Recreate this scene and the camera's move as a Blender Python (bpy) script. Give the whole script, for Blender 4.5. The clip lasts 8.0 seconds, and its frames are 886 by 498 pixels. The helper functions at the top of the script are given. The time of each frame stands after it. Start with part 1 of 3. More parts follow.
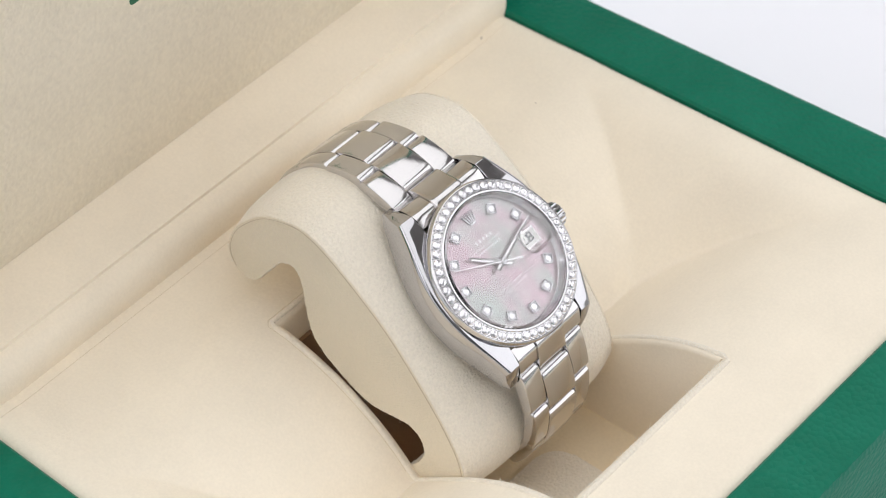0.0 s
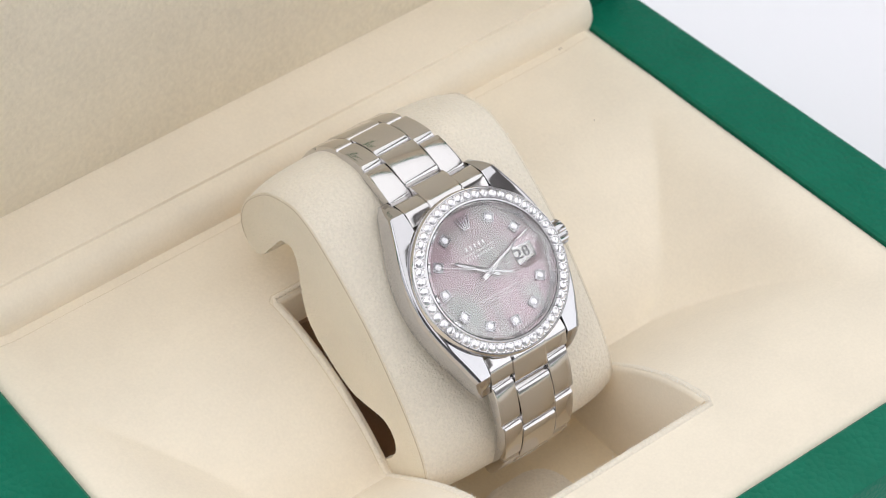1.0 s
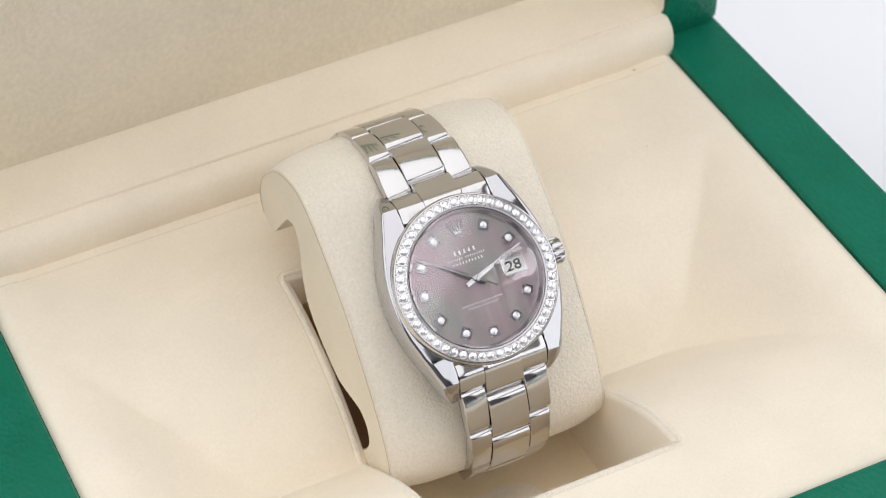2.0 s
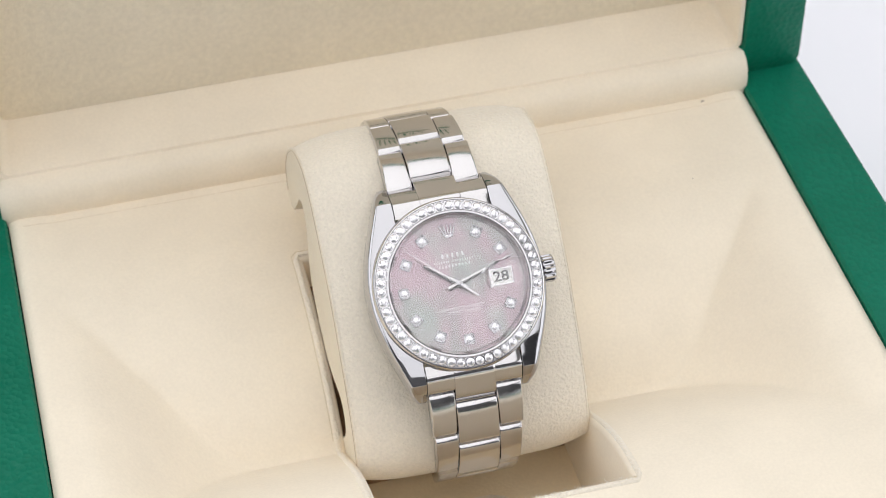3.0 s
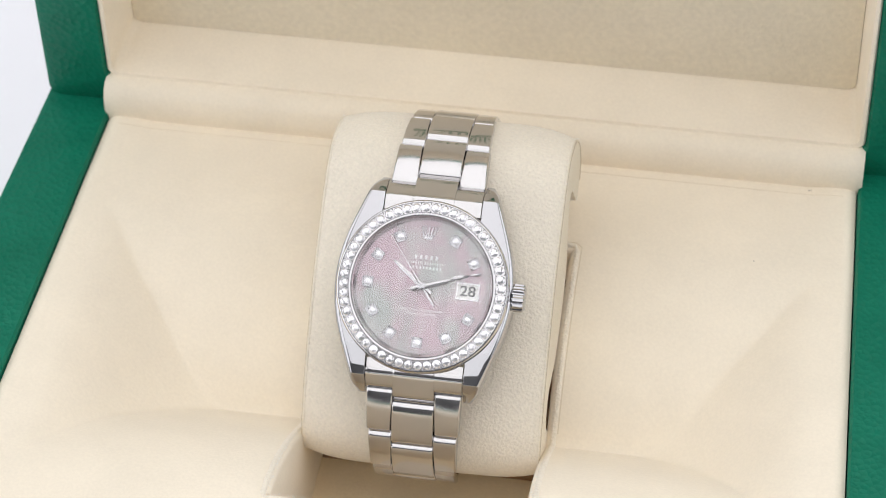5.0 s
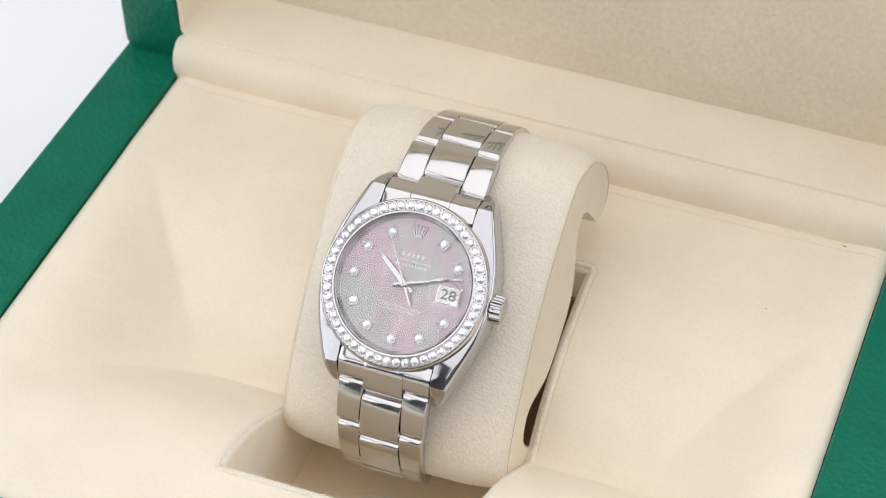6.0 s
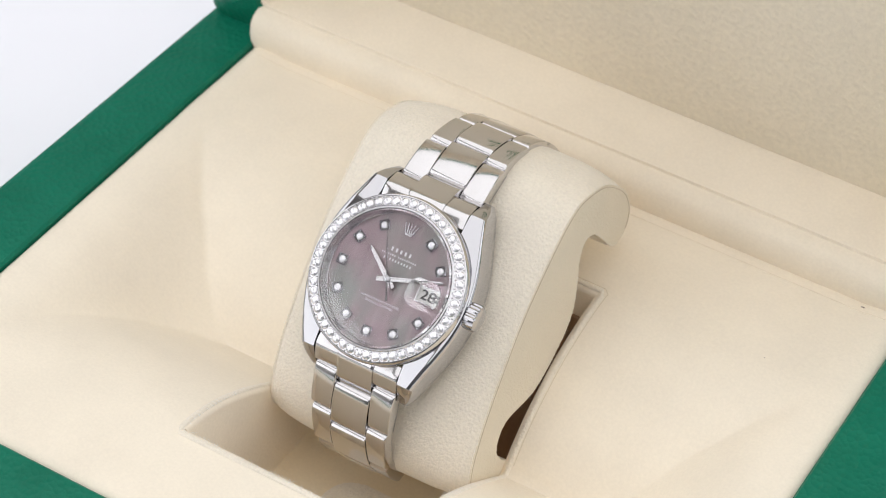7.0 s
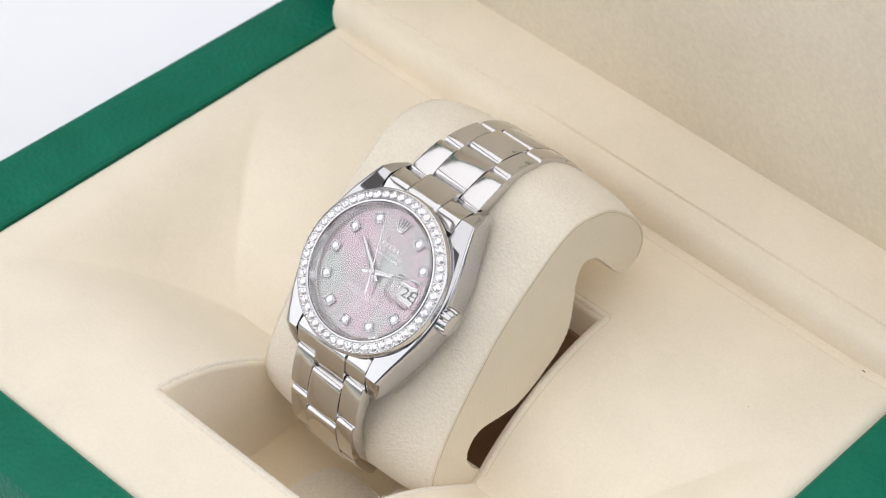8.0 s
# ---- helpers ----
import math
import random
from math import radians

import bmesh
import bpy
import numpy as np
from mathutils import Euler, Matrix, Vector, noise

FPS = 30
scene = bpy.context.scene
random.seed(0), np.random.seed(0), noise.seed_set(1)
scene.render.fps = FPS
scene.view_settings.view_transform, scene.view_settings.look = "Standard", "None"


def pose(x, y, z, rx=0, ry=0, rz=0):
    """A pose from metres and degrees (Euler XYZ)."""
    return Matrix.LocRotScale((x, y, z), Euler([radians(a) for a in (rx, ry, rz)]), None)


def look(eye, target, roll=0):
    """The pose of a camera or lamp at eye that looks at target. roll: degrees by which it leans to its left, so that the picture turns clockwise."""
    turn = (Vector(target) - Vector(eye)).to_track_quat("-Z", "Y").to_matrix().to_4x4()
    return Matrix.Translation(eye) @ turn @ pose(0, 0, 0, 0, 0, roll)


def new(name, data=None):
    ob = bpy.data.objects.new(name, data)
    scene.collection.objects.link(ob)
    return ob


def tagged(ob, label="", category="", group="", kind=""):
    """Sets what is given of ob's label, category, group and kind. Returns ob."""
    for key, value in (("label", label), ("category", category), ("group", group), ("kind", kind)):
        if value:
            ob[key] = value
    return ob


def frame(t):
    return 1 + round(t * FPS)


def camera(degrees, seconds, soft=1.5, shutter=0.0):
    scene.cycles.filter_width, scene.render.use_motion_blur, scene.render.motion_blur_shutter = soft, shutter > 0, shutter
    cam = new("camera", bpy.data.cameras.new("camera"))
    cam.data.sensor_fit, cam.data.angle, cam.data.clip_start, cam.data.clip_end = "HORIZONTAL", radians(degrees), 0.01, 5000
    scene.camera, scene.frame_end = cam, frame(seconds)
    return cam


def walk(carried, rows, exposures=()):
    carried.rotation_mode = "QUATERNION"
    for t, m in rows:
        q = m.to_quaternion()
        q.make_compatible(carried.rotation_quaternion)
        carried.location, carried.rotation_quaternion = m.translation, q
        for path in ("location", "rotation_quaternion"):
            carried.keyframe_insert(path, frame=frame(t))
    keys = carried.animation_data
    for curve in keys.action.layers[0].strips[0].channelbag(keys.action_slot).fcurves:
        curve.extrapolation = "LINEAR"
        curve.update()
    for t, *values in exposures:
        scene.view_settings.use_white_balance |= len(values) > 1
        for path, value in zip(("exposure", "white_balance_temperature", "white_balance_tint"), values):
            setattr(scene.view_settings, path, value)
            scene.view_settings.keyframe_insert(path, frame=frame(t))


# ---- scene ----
# The scene is laid out in millimetres round the turning axis; part() turns them into metres.
MM = 0.001
LIFT = 76.0          # height of the dial's centre over the table, mm
TURN = -4.14         # the box's heading at 4.5 s, degrees
RATE = 11.791        # degrees per second
XC = 1.49            # the box's middle across, mm


def heading(t):
    return TURN - RATE * (t - 4.5)


cam = camera(17.442, 8.0, 1.0)
cam.data.dof.use_dof, cam.data.dof.focus_distance, cam.data.dof.aperture_fstop = True, 0.585, 30.0
EYE = (0.0, -0.4299, 0.4123 + LIFT * MM)
YAW, PITCH, ROLL = radians(0.291), radians(44.214), -0.843
AIM = (EYE[0] + math.sin(YAW) * math.cos(PITCH), EYE[1] + math.cos(YAW) * math.cos(PITCH), EYE[2] - math.sin(PITCH))
walk(cam, [(0.0, look(EYE, AIM, ROLL)), (8.0, look(EYE, AIM, ROLL))])

# ---- light ----
scene.view_settings.exposure = 0.0
scene.cycles.max_bounces, scene.cycles.diffuse_bounces = 16, 10
world = bpy.data.worlds.new("room_air")
scene.world = world
world.use_nodes = True
world.node_tree.nodes["Background"].inputs[0].default_value = (0.9, 0.95, 1.0, 1)
world.node_tree.nodes["Background"].inputs[1].default_value = 0.3


def softbox(name, at, wide, high, power, colour):
    data = bpy.data.lights.new(name, "AREA")
    data.shape, data.size, data.size_y, data.energy, data.color = "RECTANGLE", wide, high, power, colour
    ob = new(name, data)
    ob.matrix_world = at
    return ob


softbox("softbox_overhead", pose(-0.06, -0.42, 1.12), 1.64, 2.66, 17.2, (0.98, 0.98, 1.0))
softbox("softbox_east", look((1.15, -0.15, 0.62), (0, 0, 0.16)), 2.2, 0.8, 7.6, (0.96, 0.97, 1.0))
softbox("softbox_west", look((-1.15, -0.15, 0.62), (0, 0, 0.16)), 2.2, 0.8, 7.6, (0.96, 0.97, 1.0))


# ---- materials ----
def material(name, colour, rough=0.5, metal=0.0, spec=0.5):
    m = bpy.data.materials.new(name)
    m.use_nodes = True
    b = m.node_tree.nodes["Principled BSDF"]
    b.inputs["Base Color"].default_value = (*colour, 1)
    b.inputs["Roughness"].default_value = rough
    b.inputs["Metallic"].default_value = metal
    b.inputs["Specular IOR Level"].default_value = spec
    return m, m.node_tree.nodes, m.node_tree.links, b


def grain(m, scale, detail=4.0, stretch=(1, 1, 1), kind="noise"):
    n, l = m.node_tree.nodes, m.node_tree.links
    co = n.new("ShaderNodeTexCoord")
    mp = n.new("ShaderNodeMapping")
    mp.inputs["Scale"].default_value = stretch
    l.new(co.outputs["Object"], mp.inputs["Vector"])
    if kind == "noise":
        tx = n.new("ShaderNodeTexNoise")
        tx.inputs["Detail"].default_value = detail
    else:
        tx = n.new("ShaderNodeTexVoronoi")
    tx.inputs["Scale"].default_value = scale
    l.new(mp.outputs["Vector"], tx.inputs["Vector"])
    return tx


def ramp(m, source, stops):
    r = m.node_tree.nodes.new("ShaderNodeValToRGB")
    while len(r.color_ramp.elements) < len(stops):
        r.color_ramp.elements.new(0.5)
    for e, (p, c) in zip(r.color_ramp.elements, stops):
        e.position, e.color = p, (*c, 1)
    m.node_tree.links.new(source, r.inputs["Fac"])
    return r


def bump(m, source, strength, distance):
    b = m.node_tree.nodes.new("ShaderNodeBump")
    b.inputs["Strength"].default_value, b.inputs["Distance"].default_value = strength, distance
    m.node_tree.links.new(source, b.inputs["Height"])
    p = m.node_tree.nodes["Principled BSDF"]
    if p.inputs["Normal"].is_linked:
        m.node_tree.links.new(p.inputs["Normal"].links[0].from_socket, b.inputs["Normal"])
    m.node_tree.links.new(b.outputs["Normal"], p.inputs["Normal"])


def fabric(name, colour, fine, relief, rough=0.9, sheen=0.2, deep=0.0004, mottle=0.94):
    m, n, l, b = material(name, colour, rough, 0, 0.2)
    lo = tuple(c * 0.93 for c in colour)
    hi = tuple(min(1, c * 1.04) for c in colour)
    big = grain(m, 60, 3)
    mix = n.new("ShaderNodeMix")
    mix.data_type = "RGBA"
    small = grain(m, fine, 5)
    r1 = ramp(m, big.outputs["Fac"], [(0.3, lo), (0.7, hi)])
    r2 = ramp(m, small.outputs["Fac"], [(0.3, tuple(c * mottle for c in colour)), (0.7, hi)])
    mix.inputs["Factor"].default_value = 0.5
    l.new(r1.outputs["Color"], mix.inputs[6])
    l.new(r2.outputs["Color"], mix.inputs[7])
    l.new(mix.outputs[2], b.inputs["Base Color"])
    b.inputs["Sheen Weight"].default_value = sheen
    b.inputs["Sheen Roughness"].default_value = 0.5
    bump(m, small.outputs["Fac"], relief, deep)
    return m


CREAM = fabric("cream_lining", (0.88, 0.795, 0.655), 1500, 0.16)
PANEL = fabric("lid_lining", (0.82, 0.745, 0.60), 800, 0.5, 0.95, 0.2, 0.0006, 0.86)
SUEDE = fabric("suede", (0.89, 0.815, 0.685), 1700, 0.7, 1.0, 0.4, 0.0006, 0.84)
bump(SUEDE, grain(SUEDE, 420, 4, (1.4, 0.8, 1)).outputs["Fac"], 0.14, 0.0008)
SIDE = fabric("felt", (0.84, 0.755, 0.60), 2000, 0.8, 1.0, 0.2, 0.0006, 0.88)
WELL = fabric("tan_felt", (0.88, 0.765, 0.56), 1500, 0.3)
THREAD = fabric("seam", (0.60, 0.50, 0.37), 1800, 0.25)
FINE_THREAD = fabric("fine_thread", (0.76, 0.67, 0.52), 1800, 0.25)

GREEN, _n, _l, _b = material("green_leatherette", (0.004, 0.15, 0.088), 0.42, 0, 0.2)
_v = grain(GREEN, 750, kind="voronoi")
_c = ramp(GREEN, grain(GREEN, 90, 3).outputs["Fac"], [(0.3, (0.003, 0.142, 0.082)), (0.7, (0.005, 0.168, 0.10))])
_l.new(_c.outputs["Color"], _b.inputs["Base Color"])
bump(GREEN, _v.outputs["Distance"], 0.6, 0.0003)
bump(GREEN, grain(GREEN, 420, 3).outputs["Fac"], 0.12, 0.0004)

WHITE, _n, _l, _b = material("white_table", (0.86, 0.86, 0.87), 0.5, 0, 0.3)
_c = ramp(WHITE, grain(WHITE, 7, 4).outputs["Fac"], [(0.3, (0.93, 0.93, 0.985)), (0.7, (0.95, 0.95, 0.995))])
_l.new(_c.outputs["Color"], _b.inputs["Base Color"])
WALL, _n, _l, _b = material("wall_paint", (0.78, 0.77, 0.75), 0.9)
_c = ramp(WALL, grain(WALL, 3, 4).outputs["Fac"], [(0.3, (0.82, 0.81, 0.79)), (0.7, (0.86, 0.85, 0.83))])
_l.new(_c.outputs["Color"], _b.inputs["Base Color"])
CEIL, _n, _l, _b = material("ceiling_paint", (0.30, 0.29, 0.28), 0.9)
_c = ramp(CEIL, grain(CEIL, 3, 4).outputs["Fac"], [(0.3, (0.48, 0.46, 0.44)), (0.7, (0.52, 0.50, 0.48))])
_l.new(_c.outputs["Color"], _b.inputs["Base Color"])
DARK, _n, _l, _b = material("dark_wall_paint", (0.16, 0.16, 0.165), 0.85)
_c = ramp(DARK, grain(DARK, 3, 4).outputs["Fac"], [(0.3, (0.15, 0.15, 0.155)), (0.7, (0.18, 0.18, 0.185))])
_l.new(_c.outputs["Color"], _b.inputs["Base Color"])
FLOOR, _n, _l, _b = material("floor_paint", (0.2, 0.19, 0.18), 0.7)
_c = ramp(FLOOR, grain(FLOOR, 4, 4).outputs["Fac"], [(0.3, (0.18, 0.17, 0.16)), (0.7, (0.22, 0.21, 0.20))])
_l.new(_c.outputs["Color"], _b.inputs["Base Color"])

STEEL, _n, _l, _b = material("polished_steel", (0.55, 0.545, 0.565), 0.06, 1.0)
bump(STEEL, grain(STEEL, 900, 2).outputs["Fac"], 0.004, 0.0001)
BRUSH, _n, _l, _b = material("brushed_steel", (0.65, 0.635, 0.635), 0.2, 1.0)
_g = grain(BRUSH, 2500, 3, (1, 0.03, 1))
bump(BRUSH, _g.outputs["Fac"], 0.06, 0.0001)
_r = ramp(BRUSH, _g.outputs["Fac"], [(0.3, (0.09, 0.09, 0.09)), (0.7, (0.15, 0.15, 0.15))])
_l.new(_r.outputs["Color"], _b.inputs["Roughness"])
SATIN, _n, _l, _b = material("silver", (0.66, 0.65, 0.66), 0.2, 1.0)
WGOLD, _n, _l, _b = material("hand_metal", (0.60, 0.59, 0.60), 0.10, 1.0)
SPECK = fabric("dark_speck", (0.16, 0.11, 0.08), 3000, 0.1)
LINT = fabric("lint", (0.88, 0.86, 0.80), 3000, 0.1)
BROWN = fabric("brown_sheet", (0.30, 0.19, 0.115), 900, 0.2)
INK, _n, _l, _b = material("black_ink", (0.012, 0.012, 0.015), 0.5)
PRINT, _n, _l, _b = material("white_print", (0.62, 0.62, 0.62), 0.5)
PAPER, _n, _l, _b = material("date_paper", (0.80, 0.79, 0.77), 0.6)
LOGO, _n, _l, _b = material("green_print", (0.01, 0.13, 0.06), 0.6)
STONE, _n, _l, _b = material("brilliant", (0.88, 0.87, 0.90), 0.03, 0.72, 0.9)
GLASS, _n, _l, _b = material("sapphire_glass", (1, 1, 1), 0.03, 0.0)
_b.inputs["Transmission Weight"].default_value, _b.inputs["IOR"].default_value = 1.0, 1.64

LENS, _n, _l, _b = material("coated_lens", (1, 1, 1), 0.0, 0.0, 0.5)
_b.inputs["Transmission Weight"].default_value, _b.inputs["IOR"].default_value = 1.0, 1.42

# mother of pearl: a smoky brown ground under a sheen of soft pink and green clouds
PEARL, _n, _l, _b = material("mother_of_pearl", (0.24, 0.19, 0.18), 0.35, 0.0, 0.4)
_cloud = grain(PEARL, 120, 4, (1.4, 0.8, 1))
_cloud.inputs["Distortion"].default_value = 0.7
_streak = grain(PEARL, 480, 5, (1.0, 0.14, 1))
_streak.inputs["Distortion"].default_value = 0.3
_mixf = _n.new("ShaderNodeMix")
_mixf.data_type = "FLOAT"
_mixf.inputs[0].default_value = 0.28
_l.new(_cloud.outputs["Fac"], _mixf.inputs[2])
_l.new(_streak.outputs["Fac"], _mixf.inputs[3])
_ground = ramp(PEARL, _streak.outputs["Fac"], [(0.35, (0.185, 0.145, 0.14)), (0.55, (0.25, 0.20, 0.195)), (0.72, (0.33, 0.285, 0.275))])
_l.new(_ground.outputs["Color"], _b.inputs["Base Color"])
_col = ramp(PEARL, _mixf.outputs[0], [(0.34, (0.42, 0.60, 0.545)), (0.43, (0.54, 0.615, 0.60)), (0.49, (0.60, 0.525, 0.575)),
                                      (0.56, (0.70, 0.465, 0.585)), (0.66, (0.69, 0.63, 0.68))])
_sheen = _n.new("ShaderNodeBsdfGlossy")
_sheen.inputs["Roughness"].default_value = 0.17
_l.new(_col.outputs["Color"], _sheen.inputs["Color"])
_both = _n.new("ShaderNodeMixShader")
_both.inputs[0].default_value = 0.37
_l.new(_b.outputs["BSDF"], _both.inputs[1])
_l.new(_sheen.outputs["BSDF"], _both.inputs[2])
_l.new(_both.outputs["Shader"], _n["Material Output"].inputs["Surface"])


# ---- building tools ----
def part(name, bm, mat, parent=None, label="", smooth=35):
    """One mesh object of that material from a bmesh in millimetres, under a thing or a part."""
    bmesh.ops.recalc_face_normals(bm, faces=bm.faces)
    lim = radians(smooth)
    for f in bm.faces:
        f.smooth = True
    for e in bm.edges:
        e.smooth = len(e.link_faces) == 2 and e.calc_face_angle(0) < lim
    bmesh.ops.scale(bm, vec=(MM, MM, MM), verts=bm.verts)
    me = bpy.data.meshes.new(name)
    bm.to_mesh(me)
    bm.free()
    me.materials.append(mat)
    ob = new(name, me)
    if parent is not None:
        ob.parent = parent
    if label:
        ob["label"] = label
    return ob


def loft(rows, bm=None, ring=True, caps=True, along=False):
    """Quads through rows of points; ring closes each row, along joins the last row to the first."""
    bm = bm or bmesh.new()
    vs = [[bm.verts.new(p) for p in r] for r in rows]
    n = len(rows[0])
    pairs = list(zip(vs, vs[1:])) + ([(vs[-1], vs[0])] if along else [])
    for a, b in pairs:
        for i in range(n if ring else n - 1):
            j = (i + 1) % n
            bm.faces.new((a[i], a[j], b[j], b[i]))
    if caps and ring and not along:
        bm.faces.new(vs[0])
        bm.faces.new(vs[-1])
    return bm


def lathe(profile, steps=96, bm=None, closed=True):
    """Turns an (r, z) profile round z."""
    rows = []
    for k in range(steps):
        a = 2 * math.pi * k / steps
        rows.append([(r * math.cos(a), r * math.sin(a), z) for r, z in profile])
    return loft(rows, bm, ring=closed, caps=False, along=True)


def disc(r, z, steps=96):
    bm = bmesh.new()
    bmesh.ops.create_circle(bm, cap_ends=True, segments=steps, radius=r, matrix=Matrix.Translation((0, 0, z)))
    return bm


def prism(outline, z0, z1, bevel=0.0, bm=None):
    """An upright slab over a flat outline, with its edges rounded."""
    out = bmesh.new()
    a = [out.verts.new((x, y, z0)) for x, y in outline]
    b = [out.verts.new((x, y, z1)) for x, y in outline]
    out.faces.new(a[::-1])
    out.faces.new(b)
    n = len(a)
    for i in range(n):
        out.faces.new((a[i], a[(i + 1) % n], b[(i + 1) % n], b[i]))
    if bevel:
        bmesh.ops.bevel(out, geom=out.edges[:], offset=bevel, segments=2, profile=0.6, affect="EDGES", clamp_overlap=True)
    if bm is not None:
        tmp = bpy.data.meshes.new("tmp")
        out.to_mesh(tmp)
        out.free()
        bm.from_mesh(tmp)
        bpy.data.meshes.remove(tmp)
        return bm
    return out


def brick(x0, x1, y0, y1, z0, z1, bevel=0.0, bm=None):
    return prism([(x0, y0), (x1, y0), (x1, y1), (x0, y1)], z0, z1, bevel, bm)


def rounded(hx, hy, r, cx=0.0, cy=0.0, steps=6):
    pts = []
    for sx, sy, a0 in ((1, 1, 0), (-1, 1, 90), (-1, -1, 180), (1, -1, 270)):
        for k in range(steps + 1):
            a = radians(a0 + 90 * k / steps)
            pts.append((cx + sx * (hx - r) + r * math.cos(a), cy + sy * (hy - r) + r * math.sin(a)))
    return pts


def turned(bm, m):
    bmesh.ops.transform(bm, matrix=m, verts=bm.verts)
    return bm


def spline(pts, n):
    """n + 1 even steps along a smooth curve through the points."""
    P = [Vector(p) for p in pts]
    fine = []
    for i in range(len(P) - 1):
        p0, p1, p2, p3 = P[max(i - 1, 0)], P[i], P[i + 1], P[min(i + 2, len(P) - 1)]
        for k in range(20):
            u = k / 20
            fine.append(0.5 * ((2 * p1) + (p2 - p0) * u + (2 * p0 - 5 * p1 + 4 * p2 - p3) * u * u + (3 * p1 - p0 - 3 * p2 + p3) * u ** 3))
    fine.append(P[-1])
    d = [0.0]
    for a, b in zip(fine, fine[1:]):
        d.append(d[-1] + (b - a).length)
    out, j = [], 0
    for k in range(n + 1):
        s = d[-1] * k / n
        while j < len(d) - 2 and d[j + 1] < s:
            j += 1
        u = (s - d[j]) / max(d[j + 1] - d[j], 1e-9)
        out.append(fine[j].lerp(fine[j + 1], min(max(u, 0), 1)))
    return out


# ---- the room ----
def slab(name, size, at, mat, label, category):
    hx, hy, hz = size
    ob = part(name, brick(-hx, hx, -hy, hy, -hz, hz, 0), mat, None, label)
    ob.location = at
    return tagged(ob, label, category, kind="structure")


slab("floor", (1800, 1800, 25), (0, 0, -0.775), FLOOR, "plain grey painted studio floor", "floor")
slab("ceiling", (1800, 1800, 25), (0, 0, 1.825), CEIL, "plain grey painted ceiling over the table", "ceiling")
slab("wall_north", (1800, 25, 1275), (0, 1.825, 0.525), WALL, "plain pale painted studio wall", "wall")
slab("wall_south", (1800, 25, 1275), (0, -1.825, 0.525), DARK, "plain dark painted wall behind the camera", "wall")
slab("wall_east", (25, 1800, 1275), (1.825, 0, 0.525), WALL, "plain pale painted studio wall", "wall")
slab("wall_west", (25, 1800, 1275), (-1.825, 0, 0.525), WALL, "plain pale painted studio wall", "wall")


def make_table():
    top = tagged(new("table"), "plain matt white photo table under the box", "table")
    part("tabletop", brick(-900, 900, -800, 1000, -30, 0, 3), WHITE, top)
    for sx in (-850, 850):
        for sy in (-750, 950):
            part("leg", brick(sx - 25, sx + 25, sy - 25, sy + 25, -750, -30, 2), WHITE, top)
    return top


make_table()

# ---- the presentation box (its own space: the turning axis at the origin, table at z = 0, heights below the dial plus LIFT) ----


def half_in(y):
    return 85.6 + 0.032 * (40 - y)


def half_out(y):
    return 100.6 + 0.055 * max(56 - y, 0)


FRONT_IN, FRONT_OUT = -78.3, -93.0
BACK_IN, BACK_OUT = 54.0, 72.0
TOP = LIFT                 # the dial's height
RIM = LIFT - 24.2          # rim of the green base
FLOOR_Z = LIFT - 61.5      # floor of the well
LEAN = -4.0                # lid's lean to the back, degrees
LID_Y, LID_Z = 56.3, LIFT - 26.0


def between(table, v):
    for (a, p), (b, q) in zip(table, table[1:]):
        if v <= b:
            return p + (q - p) * max((v - a) / (b - a), 0.0)
    return table[-1][1]


def eased(table, v, w):
    return sum(between(table, v + w * k) for k in (-1, -0.5, 0, 0.5, 1)) / 5


# the tray is a hollow of three rolling slopes: one from the hinge, one from the front, one from either side
FROM_BACK = [(-60, -100), (-20, -49.5), (-15.6, -44.8), (-12.9, -41.8), (-9.8, -38.7), (-5.2, -35.0), (-0.6, -32.2), (4, -29.6), (7.8, -28.0), (11.8, -26.7), (15, -25.7), (18.8, -24.9),
             (22.5, -24.4), (30, -24.3), (60, -25.4)]
FROM_FRONT = [(-90, -24.6), (-66, -24.1), (-56, -23.8), (-47, -25.4), (-37, -29.9), (-27, -36.6), (-15.5, -45.3), (20, -72.0)]
SIDE_BEHIND = [(0, -50), (30, -47.5), (40, -43.6), (46, -40.8), (51.5, -38.2), (57, -34.9), (62.3, -31.6), (67.3, -28.6), (72, -26.2), (75.5, -24.9), (79, -24.4), (90, -24.5)]
SIDE_BEFORE = [(0, -50), (45, -46), (50, -44.5), (57, -40.5), (63, -35.6), (70, -29.6), (76, -25.3), (80, -24.4), (90, -24.5)]


def tray_height(x, y):
    """Height of the tray's lining under or over TOP."""
    k = 0.10
    u = min(max((2.0 - y) / 26.0, 0.0), 1.0)
    u = u * u * (3 - 2 * u)
    side = eased(SIDE_BEHIND, abs(x - XC), 2.2) * (1 - u) + eased(SIDE_BEFORE, abs(x - XC), 2.2) * u
    hs = (eased(FROM_BACK, y, 2.5), eased(FROM_FRONT, y, 5), side)
    m = max(hs)
    return m + math.log(sum(math.exp((h - m) / k) for h in hs)) * k


